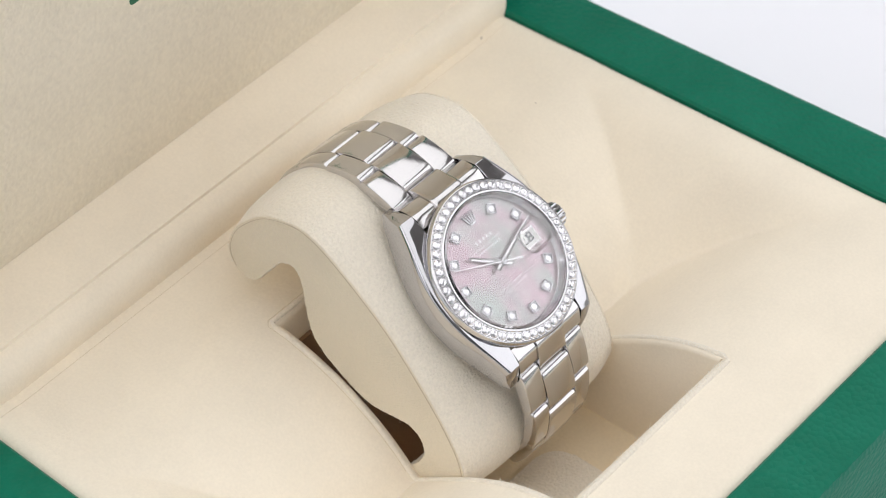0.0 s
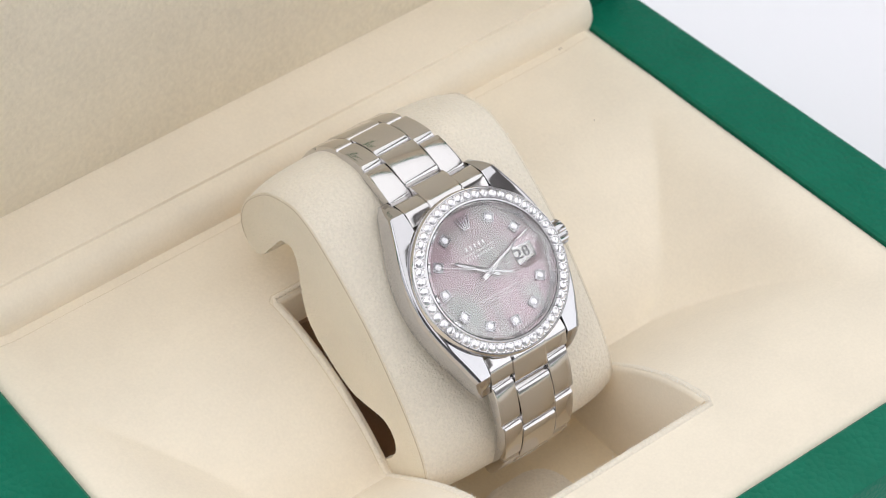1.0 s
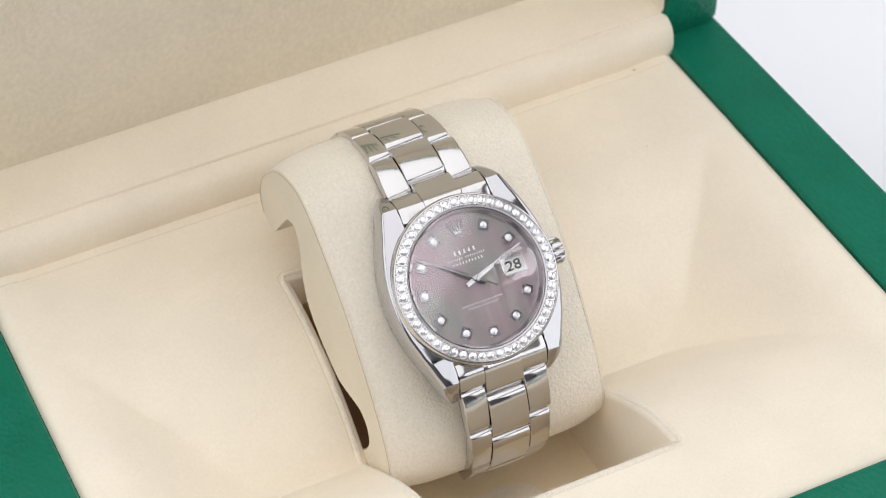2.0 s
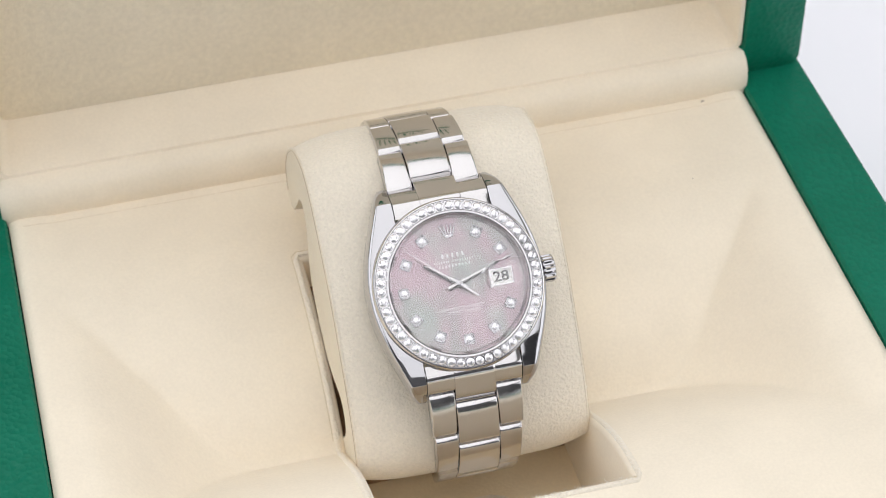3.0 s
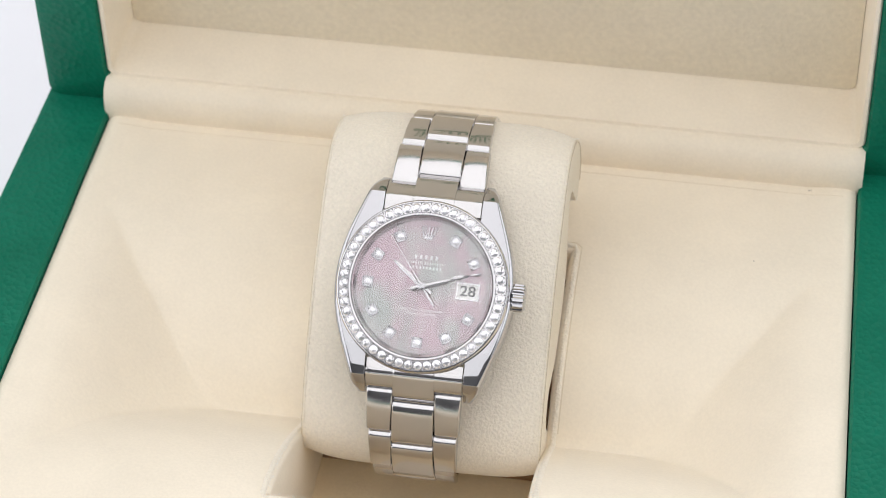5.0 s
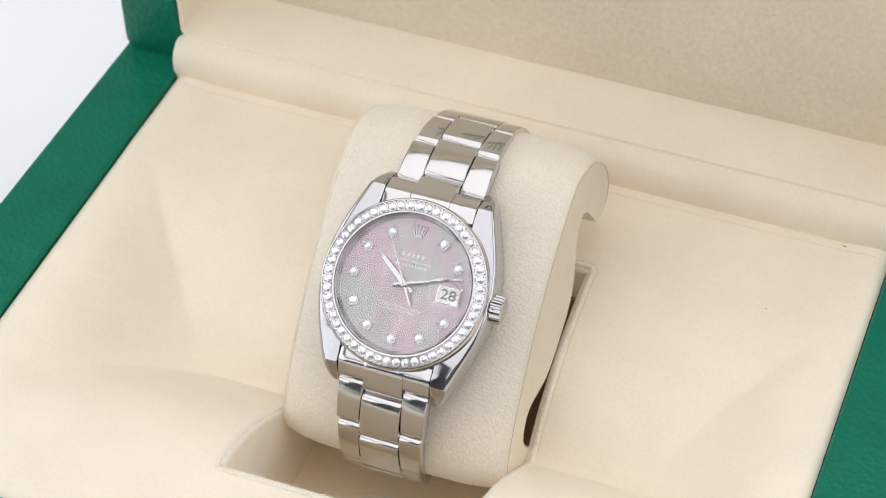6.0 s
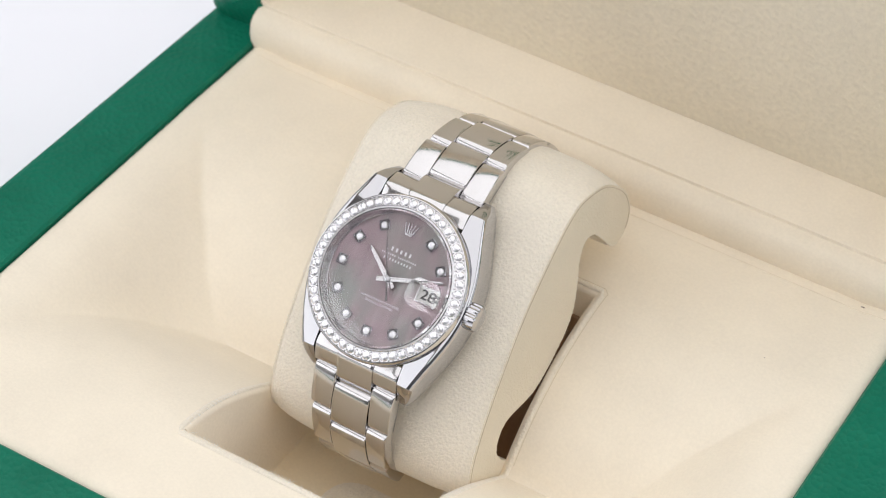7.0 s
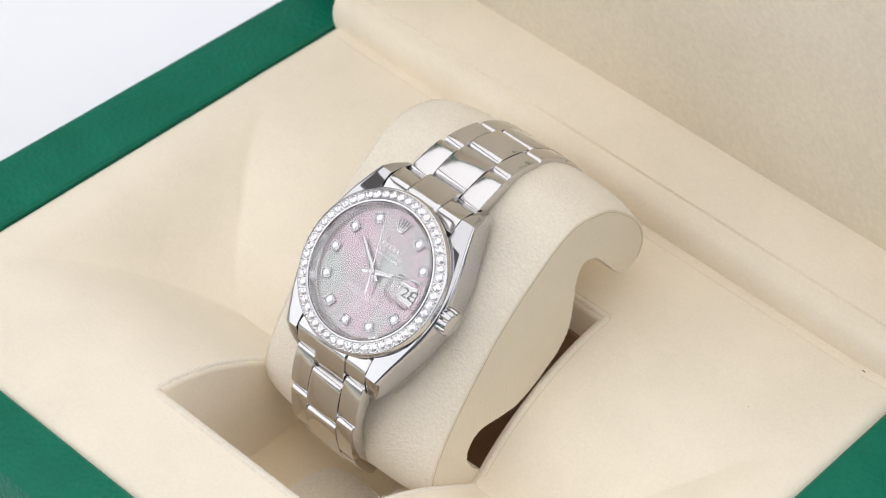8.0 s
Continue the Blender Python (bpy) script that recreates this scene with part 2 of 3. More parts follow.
def make_box():
    box = tagged(new("presentation_box"), "open green leatherette watch box lined in cream, on a white table", "watch box")
    # base: a green frame with four walls and a bottom
    bm = bmesh.new()

    def ring(half, grow, y0, y1, z, r):
        row = []
        for x, y in rounded(50.0, (y1 - y0) / 2, r, 0, (y0 + y1) / 2, 8):
            row.append((XC + math.copysign(abs(x) - 50.0 + half(y) + grow, x), y, z))
        return row
    loft([ring(half_in, 0, FRONT_IN, BACK_IN, 6, 2), ring(half_in, 0, FRONT_IN, BACK_IN, RIM - 0.6, 2), ring(half_in, 0.6, FRONT_IN - 0.6, BACK_IN + 0.6, RIM, 2),
          ring(half_out, -2, FRONT_OUT + 2, BACK_OUT - 2, RIM, 3), ring(half_out, -0.6, FRONT_OUT + 0.6, BACK_OUT - 0.6, RIM - 0.6, 4),
          ring(half_out, 0, FRONT_OUT, BACK_OUT, RIM - 2.2, 5), ring(half_out, 0, FRONT_OUT, BACK_OUT, 2, 5), ring(half_out, -1.5, FRONT_OUT + 1.5, BACK_OUT - 1.5, 0, 5)],
         bm, True, True)
    part("base", bm, GREEN, box, "pebbled green leatherette base")

    # tray: a padded cream sheet with a well cut through
    back, front = 23.6, -56.1
    right = spline([(25.7, back, 0), (25.7, -15.5, 0), (25.9, -35.0, 0), (26.4, front, 0)], 80)
    n = 41
    bm = bmesh.new()
    # side fields: strips from the well's edge to the rim, then the strips behind and in front
    cols = 96

    def put(x, y, drop=0.0):
        return (XC + x, y, TOP + tray_height(XC + x, y) - drop)

    def border(y, s):
        d = min(y - FRONT_IN - 0.3, BACK_IN - y)
        return 0.0 if d > 2.4 else 1.3 * (1 - max(d, 0) / 2.4) ** 2
    ys_front = [FRONT_IN + 0.1 + (front - FRONT_IN - 0.1) * k / 14 for k in range(14)]
    ys_front = [FRONT_IN + 0.3, FRONT_IN + 0.9, FRONT_IN + 2.0, FRONT_IN + 2.8, FRONT_IN + 3.5] + [y for y in ys_front if y > FRONT_IN + 4]
    ys_back = [back + (BACK_IN - back) * k / 16 for k in range(1, 17)]
    lines = [(y, 26.4) for y in ys_front] + [(p.y, p.x) for p in reversed(right)] + [(y, 25.7) for y in ys_back]
    for s in (-1, 1):
        rows = []
        for y, xi in lines:
            row = []
            for k in range(cols + 5):
                if k <= cols:
                    x = xi + (half_in(y) - 3.3 - xi) * k / cols
                    d = border(y, s)
                else:
                    q = (k - cols) / 4
                    x = half_in(y) - 3.3 + 3.0 * q
                    d = max(border(y, s), 1.3 * q * q)
                row.append(put(s * x, y, d))
            rows.append(row)
        loft(rows, bm, ring=False)
    for group, xw in ((ys_front + [front], 26.4), ([back] + ys_back, 25.7)):
        loft([[put(xw * (k / 10 - 1), y, border(y, 1)) for k in range(21)] for y in group], bm, ring=False)
    # rolled lip and walls of the well
    loop = [(XC + p.x, p.y) for p in right] + [(XC - p.x, p.y) for p in reversed(right)]
    m = len(loop)
    rows = []
    for inset, drop in ((0.0, 0.0), (0.35, 0.12), (0.7, 0.5), (0.9, 1.2), (0.9, 40.0)):
        row = []
        for i in range(m):
            a, b = Vector(loop[i - 1]), Vector(loop[(i + 1) % m])
            t = (b - a).normalized()
            nrm = Vector((t.y, -t.x))
            c = Vector((XC, -15))
            if (c - Vector(loop[i])).dot(nrm) < 0:
                nrm = -nrm
            x, y = loop[i][0] + nrm.x * inset, loop[i][1] + nrm.y * inset
            row.append((x, y, max(TOP + tray_height(*loop[i]) - drop, FLOOR_Z - 0.5)))
        rows.append(row)
    loft(rows, bm, ring=True, caps=False)
    bmesh.ops.remove_doubles(bm, verts=bm.verts, dist=0.02)
    part("tray_lining", bm, CREAM, box, "cream padded tray lining with a well for the cushion", 50)
    # soft rolled piping on the well's edge
    rows = []
    for i in range(m):
        p = Vector(loop[i])
        t = (Vector(loop[(i + 1) % m]) - Vector(loop[i - 1])).normalized()
        nrm = Vector((t.y, -t.x))
        if (Vector((XC, -15)) - p).dot(nrm) > 0:
            nrm = -nrm
        fat = 0.72 + 0.05 * noise.noise(Vector((i * 0.4, 0, 3)))
        row = []
        for k in range(10):
            a = 2 * math.pi * k / 10
            e = p + nrm * (0.62 + fat * math.cos(a))
            row.append((e.x, e.y, TOP + tray_height(p.x + nrm.x * 0.7, p.y + nrm.y * 0.7) - 0.15 + fat * 0.8 * math.sin(a)))
        rows.append(row)
    part("piping", loft(rows, None, True, False, True), SUEDE, box, "soft rolled cream edge of the well", 60)
    part("well_floor", brick(XC - 27, XC + 27, -57, 25, FLOOR_Z - 1, FLOOR_Z, 0), WELL, box, "tan felt floor of the well")
    # two thin dark brown sheets: rear of the well's floor, lower back wall
    part("well_sheet", brick(XC - 24.7, XC + 24.7, -12, 22.6, FLOOR_Z, FLOOR_Z + 2.0, 0.3), BROWN, box, "dark brown sheet on the well floor under the cushion")
    part("well_sheet", brick(XC - 24.7, XC + 24.7, 21.6, 22.6, FLOOR_Z + 2.2, LIFT - 33, 0.2), BROWN, box, "dark brown sheet against the back of the well")
    bm = prism(rounded(10.5, 12, 6, XC, -35.5), FLOOR_Z, FLOOR_Z + 2.4, 0.8)
    part("well_pad", bm, SUEDE, box, "pale rounded pad on the floor of the well")

    # cream roll that covers the hinge
    sec = spline([(60.0, -27.0, 0), (52.4, -27.0, 0), (51.4, -25.6, 0), (51.0, -22.0, 0), (51.8, -18.6, 0), (53.8, -16.8, 0), (56.3, -16.3, 0), (60.0, -16.5, 0)], 28)
    rows = []
    for k, x in enumerate([-86.0, -85.7, -85.0, -84.0] + [-80 + 160 * i / 20 for i in range(21)] + [84.0, 85.0, 85.7, 86.0]):
        e = max(0.0, (abs(x) - 84.0) / 2.0)
        f = 1 - 0.12 * e * e
        rows.append([(XC + x, 57 + (p.x - 57) * f, LIFT - 21.5 + (p.y + 21.5) * f) for p in sec])
    part("hinge_roll", loft(rows), CREAM, box, "cream padded roll over the hinge", 45)

    # lid: green shell, cream inner frame, recessed panel
    m = Matrix.Translation((0, LID_Y, LID_Z)) @ Matrix.Rotation(radians(-LEAN), 4, "X")
    tall, deep = 134.0, 30.0
    bm = bmesh.new()

    def lring(hx, u0, u1, v, r):
        cu, hu = (u0 + u1) / 2, (u1 - u0) / 2
        return [(x + XC, v, u) for x, u in rounded(hx, hu, r, 0, cu, 8)]
    loft([lring(85.8, 9.0, 125.0, 16, 2), lring(85.8, 9.0, 125.0, 0.8, 2), lring(86.4, 8.4, 125.6, 0, 2), lring(100.6 - 2, 2, tall - 2, 0, 3),
          lring(100.6 - 0.5, 0.5, tall - 0.5, 0.6, 4), lring(100.6, 0, tall, 2.4, 5), lring(100.6, 0, tall, deep - 3, 5), lring(100.6 - 3, 3, tall - 3, deep, 5)], bm)
    lid = part("lid", turned(bm, m), GREEN, box, "upright pebbled green leatherette lid")
    bm = bmesh.new()
    loft([lring(85.7, 9.1, 124.9, 16.8, 2), lring(85.7, 9.1, 124.9, 1.0, 2), lring(85.2, 9.6, 124.4, 0.2, 2), lring(84.4, 10.4, 123.6, 0.4, 2),
          lring(82.6, 13.0, 121.6, 14.3, 2), lring(82.4, 13.2, 121.4, 16.8, 2)], bm, True, False)
    part("lid_frame", turned(bm, m), CREAM, lid, "cream padded inner frame of the lid")
    bm = prism(rounded(82.42, 54.15, 2, XC, 67.3), -15.6, -14.6, 0.3)
    part("lid_panel", turned(bm, m @ Matrix.Rotation(radians(90), 4, "X")), PANEL, lid, "cream panel of the lid lining")
    bm = bmesh.new()
    for i in range(5):
        q = i - 2
        x0, x1, y1 = XC + 5.4 * q, XC + 8.2 * q, 82.0 - 2.0 * abs(q)
        prism([(x0 - 1.1, 64.4), (x0 + 1.1, 64.4), (x1 + 0.5, y1), (x1 - 0.5, y1)], -14.62, -14.5, 0, bm)
    prism(rounded(18.3, 1.2, 1.1, XC, 61.2), -14.62, -14.5, 0, bm)
    part("emblem", turned(bm, m @ Matrix.Rotation(radians(90), 4, "X")), LOGO, lid, "flat green printed emblem")
    return box


box = make_box()


def strand(bm, base, way, size, thick):
    """One short bent fibre."""
    bend = Vector((random.uniform(-1, 1), random.uniform(-1, 1), random.uniform(-0.5, 0.5))) * 0.35
    rows = []
    for i in range(4):
        u = i / 3
        c = base + way * size * u + bend * size * u * u
        w = thick * (1.1 - u)
        rows.append([(c.x + w, c.y, c.z), (c.x - w * 0.5, c.y + w, c.z), (c.x - w * 0.5, c.y - w, c.z + w)])
    loft(rows, bm)


def lay_marks():
    """Small dark specks on the lining and loose lint on the edge of the well."""
    for x, y, rx, ry in ((76.2, 50.0, 0.5, 0.18), (65.8, 25.2, 0.16, 0.12)):
        bm = bmesh.new()
        top = [bm.verts.new((x + rx * math.cos(a) * random.uniform(0.7, 1.1), y + ry * math.sin(a) * random.uniform(0.7, 1.1), 0)) for a in [0.7 * k for k in range(9)]]
        for v in top:
            v.co.z = TOP + tray_height(v.co.x, v.co.y) + 0.06
        bm.faces.new(top)
        part("speck", bm, SPECK, box, "small dark speck on the lining")
    bm = bmesh.new()
    for k in range(420):
        if k < 300:
            x, y = XC + random.uniform(-26, 26), -56.1 + random.uniform(-0.5, 0.5)
        else:
            x, y = XC + random.choice((-26, 26)) + random.uniform(-0.3, 0.3), random.uniform(-54, -36)
        base = Vector((x, y, TOP + tray_height(x, y) + 0.4))
        strand(bm, base, Vector((random.uniform(-1, 1), random.uniform(-0.6, 0.8), random.uniform(-0.2, 0.35))).normalized(), random.uniform(0.25, 0.8), 0.05)
    tagged(part("lint", bm, LINT, box, "pale loose lint on the edge of the well"), kind="stuff")


lay_marks()


def cord(points, r, name, label):
    """A fine sewn line through points on the lining."""
    rows = []
    for i, p in enumerate(points):
        t = (points[min(i + 1, len(points) - 1)] - points[max(i - 1, 0)]).normalized()
        side = t.cross(Vector((0, 0, 1))).normalized()
        rows.append([tuple(p + side * r * math.cos(a) + Vector((0, 0, 1)) * r * math.sin(a)) for a in (0, 1.05, 2.1, 3.14, 4.19, 5.24)])
    part(name, loft(rows), FINE_THREAD, box, label)


def on_lining(x, y):
    return Vector((x, y, TOP + tray_height(x, y)))


edge_line = [on_lining(XC - 27.25, y) for y in range(-14, 25)] + [on_lining(XC + x, 25.2) for x in range(-26, 27)] + [on_lining(XC + 27.25, y) for y in range(24, -15, -1)]
cord(edge_line, 0.11, "edge_seam", "fine sewn line round the well")
cord([on_lining(XC + x, 48.6) for x in range(-82, 83, 2)], 0.10, "edge_seam", "fine sewn line along the hinge")


# ---- the cushion ----
OUTER = [(-20.0, -45.2), (-24.5, -44.0), (-27.4, -40.5), (-27.8, -36.2), (-25.9, -30.5), (-21.5, -23.2), (-14.9, -14.7), (-8.3, -7.2), (-1.0, -0.9), (6.0, 4.2), (10.6, 6.8), (15.2, 8.1), (20.4, 7.2),
         (25.4, 5.2), (30.1, 1.2), (34.3, -4.0), (36.2, -10.2), (34.4, -14.8), (30.5, -16.0), (27.6, -14.2)]
INNER = [(27.3, -13.4), (25.0, -10.2), (22.7, -7.1), (20.6, -5.0), (17.2, -4.5), (15.3, -8.3), (14.6, -14.2), (13.2, -20.8), (10.2, -24.8), (6.4, -27.6), (2.4, -30.0), (-2.8, -31.8), (-8.0, -31.4),
         (-12.0, -30.9), (-14.8, -31.7), (-16.6, -33.8), (-17.2, -37.0), (-15.6, -40.8), (-13.2, -43.4), (-13.4, -45.4), (-15.2, -45.9)]


def make_cushion():
    cushion = tagged(new("watch_cushion"), "cream suede watch cushion with a curled end, set in the well", "cushion")
    half = 24.6
    outer = spline([(a, b, 0) for a, b in OUTER], 90)
    inner = spline([(a, b, 0) for a, b in INNER], 260)
    # suede pad: wraps the outer curve, puffed between the seams
    rows = []
    steps = 36
    for i, p in enumerate(outer):
        t = (outer[min(i + 1, 90)] - outer[max(i - 1, 0)]).normalized()
        nrm = Vector((-t.y, t.x, 0))
        fade = min(1.0, (90 - i) / 14.0)
        row = []
        for k in range(steps + 1):
            q = -1 + 2 * k / steps
            q = math.copysign(1 - (1 - abs(q)) ** 1.5, q)
            fade = min(fade, 0.4 + i / 12.0)
            puff = 2.1 * fade * (1 - abs(q) ** 5)
            wob = 0.15 * noise.noise(Vector((q * 3, i * 0.12, 0)))
            c = p + nrm * (puff + wob * (1 - abs(q) ** 4))
            row.append((XC + half * q, c.x, c.y + LIFT))
        rows.append(row)
    under = [[(XC + half * (-1 + 2 * k / steps), p.x, p.y + LIFT) for k in range(steps + 1)] for p in inner]
    bm = loft(rows + under, ring=False)
    part("pad", bm, SUEDE, cushion, "puffed cream suede pad", 60)
    # felt cheeks with a small rounded edge
    loop = outer[:-1] + inner
    for s in (-1, 1):
        pts = [(p.x, p.y) if i < 90 else (p.x + random.uniform(-0.15, 0.15), p.y + random.uniform(-0.15, 0.15)) for i, p in enumerate(loop)]
        bm = bmesh.new()
        a = [bm.verts.new((XC + s * (half + 0.45), y, z + LIFT)) for y, z in pts]
        b = [bm.verts.new((XC + s * (half - 1.2), y, z + LIFT)) for y, z in pts]
        top = bm.faces.new(a)
        for i in range(len(a)):
            j = (i + 1) % len(a)
            bm.faces.new((a[i], a[j], b[j], b[i]))
        bmesh.ops.inset_individual(bm, faces=[top], thickness=0.5, depth=0.12)
        bmesh.ops.triangulate(bm, faces=[f for f in bm.faces if len(f.verts) > 4])
        cord = bmesh.new()
        rings = []
        for i, p in enumerate(outer):
            t = (outer[min(i + 1, 90)] - outer[max(i - 1, 0)]).normalized()
            rings.append([(XC + s * (half + 0.05 + 0.2 * math.cos(a)), p.x - t.y * 0.2 * math.sin(a), p.y + t.x * 0.2 * math.sin(a) + LIFT) for a in (0, 1.05, 2.1, 3.14, 4.19, 5.24)])
        line = []
        for i, p in enumerate(outer):
            t = (outer[min(i + 1, 90)] - outer[max(i - 1, 0)]).normalized()
            line.append([(XC + s * (half + 0.5 + 0.1 * math.cos(a)), p.x + t.y * (0.45 + 0.07 * math.sin(a)), p.y - t.x * (0.45 + 0.07 * math.sin(a)) + LIFT) for a in (0, 1.57, 3.14, 4.71)])
        part("stitch_line", loft(line[2:-6]), THREAD, cushion, "thin darker line along the seam")
        fuzz = bmesh.new()
        for k in range(420):
            p = random.choice(outer if k < 250 else inner[12:200])
            q = Vector((XC + s * (half + random.uniform(0.1, 0.5)), p.x + random.uniform(-0.5, 0.5), p.y + LIFT + random.uniform(-0.3, 0.3)))
            strand(fuzz, q, Vector((s * random.uniform(0.0, 0.8), random.uniform(-1, 1), random.uniform(-0.6, 1))).normalized(), random.uniform(0.2, 0.65), 0.035)
        tagged(part("fuzz", fuzz, LINT, cushion, "loose pale fibres along the cut edges"), kind="stuff")
        part("seam", loft(rings[:-5], cord), SUEDE, cushion, "fine stitched seam")
        part("side_panel", bm, SIDE, cushion, "flat cream felt side of the cushion", 50)
    return cushion


cushion = make_cushion()


# ---- the watch (its own space: dial centre at the origin, 12 o'clock along y, dial facing z) ----
WATCH = pose(1.0 * MM, -17.2 * MM, LIFT * MM, 40.7, 0, 0)
watch = tagged(new("wristwatch"), "steel wristwatch with stone-set bezel and pearl dial, strapped round cushion", "watch")
watch.matrix_basis = WATCH
FROM_BOX = Matrix.Rotation(radians(-40.7), 4, "X") @ Matrix.Translation((-1.0, 17.2, 0))


def lerp(table, v):
    for (a, p), (b, q) in zip(table, table[1:]):
        if v <= b:
            u = (v - a) / (b - a)
            return p + (q - p) * max(u, 0)
    return table[-1][1]


def make_case():
    bm = lathe([(14.7, -8.2), (15.6, -8.1), (16.5, -7.5), (16.8, -6.4), (16.8, -1.0), (16.8, 0.5), (16.6, 0.9), (14.7, 0.9)], 120)
    case = part("case", bm, STEEL, watch, "polished steel case with four lugs", 32)
    top = [(0, 0.35), (9, 0.3), (13, 0.1), (17, -0.45), (18.7, -0.85), (18.85, -1.0), (20.4, -3.0), (21.6, -5.0), (22.1, -6.2)]
    low = [(0, -8.6), (6, -8.7), (10, -8.7), (16, -8.5), (22.1, -8.0)]
    out = [(-2, 18.25), (0, 18.25), (2, 18.2), (4, 18.0), (6, 17.65), (8, 17.2), (11.6, 16.1), (16, 14.5), (19.6, 13.25), (20.6, 12.9), (21.4, 12.4), (22.1, 11.3), (23, 10.9)]

    def ease(table, y):
        return sum(lerp(table, y + d) for d in (-1.0, -0.5, 0.0, 0.5, 1.0)) / 5
    for sx in (-1, 1):
        for sy in (-1, 1):
            rows = []
            for y in [18.6 * k / 28 for k in range(29)] + [18.7, 18.78, 18.85, 19.1, 19.6, 20.2, 20.8, 21.3, 21.7, 22.0, 22.1]:
                zt, zb, xo = lerp(top, y), lerp(low, y), ease(out, y)
                xi = max(10.05, math.sqrt(max(15.0 ** 2 - y * y, 0.0)))
                roll = min(1.0, (zt - zb) / 3.4)
                ring = []
                for x, z in ((xi, zb + 0.3 * roll), (xi, zt - 0.12), (xi + 0.12, zt), (xo - 1.3, zt), (xo - 0.8, zt - 0.06 * roll), (xo - 0.38, zt - 0.28 * roll), (xo - 0.12, zt - 0.7 * roll),
                             (xo, zt - 1.4 * roll), (xo, zt - (zt - zb) * 0.55), (xo - 0.1, zb + 1.0 * roll), (xo - 0.6, zb + 0.3 * roll), (xi + 0.5, zb)):
                    ring.append((sx * x, sy * y, z))
                rows.append(ring)
            part("lug", loft(rows), STEEL, case, "", 38)
    return case


def cut_stone(r, lift):
    """A brilliant: girdle, crown facets and a low pointed table."""
    bm = bmesh.new()
    for f, z, n, turn in ((0.94, -0.25, 16, 0), (1.0, 0.05, 16, 0), (0.80, 0.24, 8, 0.5), (0.52, 0.36, 8, 0), (0.26, 0.42, 4, 0.5), (0.0, 0.43, 1, 0)):
        for i in range(n):
            a = 2 * math.pi * (i + turn) / n
            bm.verts.new((r * f * math.cos(a), r * f * math.sin(a), lift + r * z))
    bmesh.ops.convex_hull(bm, input=bm.verts)
    return bm


def make_bezel():
    prof = [(14.35, 1.2), (14.35, 2.45), (14.5, 2.62), (14.85, 2.64), (15.05, 2.42), (16.98, 2.02), (17.12, 2.16), (17.3, 2.08), (17.55, 1.7), (17.65, 0.85), (17.2, 0.6)]
    bezel = part("bezel", lathe(prof, 140), SATIN, watch, "polished bezel set with a ring of brilliant stones", 30)
    bm = cut_stone(0.89, 0.0)
    first = None
    for i in range(52):
        a = 2 * math.pi * (i + 0.5) / 52
        m = Matrix.Rotation(a, 4, "Z") @ Matrix.Translation((16.05, 0, 2.32)) @ Matrix.Rotation(radians(12.5), 4, "Y") @ Matrix.Rotation(random.uniform(0, 0.78), 4, "Z") @ Matrix.Rotation(random.uniform(-0.08, 0.08), 4, "X")
        m.translation *= MM
        if first is None:
            first = part("stone", bm, STONE, bezel, "round brilliant-cut clear stone", 5)
            ob = first
        else:
            ob = new("stone", first.data)
            ob.parent = bezel
        ob.matrix_basis = m
    # claw beads between the stones
    bm = bmesh.new()
    for i in range(52):
        a = 2 * math.pi * i / 52
        for r, z in ((16.82, 2.16), (15.26, 2.46)):
            bmesh.ops.create_icosphere(bm, subdivisions=1, radius=0.17, matrix=Matrix.Translation((r * math.cos(a), r * math.sin(a), z)))
    tagged(part("claw_ring", bm, STEEL, bezel), kind="stuff")
    return bezel


def text_mesh(body, size, mat, parent, at, name, label="", turn=0.0, stretch=1.0, bold=0.0):
    cu = bpy.data.curves.new(name, "FONT")
    cu.body, cu.size, cu.align_x, cu.align_y, cu.extrude = body, size * MM, "CENTER", "CENTER", 0.01 * MM
    cu.offset = bold * MM
    tmp = new(name, cu)
    dg = bpy.context.evaluated_depsgraph_get()
    me = bpy.data.meshes.new_from_object(tmp.evaluated_get(dg))
    bpy.data.objects.remove(tmp)
    if stretch != 1.0:
        me.transform(Matrix.Diagonal((stretch, 1, 1, 1)))
    me.materials.clear()
    me.materials.append(mat)
    ob = new(name, me)
    ob.parent = parent
    ob.matrix_basis = pose(at[0] * MM, at[1] * MM, at[2] * MM, 0, 0, turn)
    if label:
        ob["label"] = label
    return ob


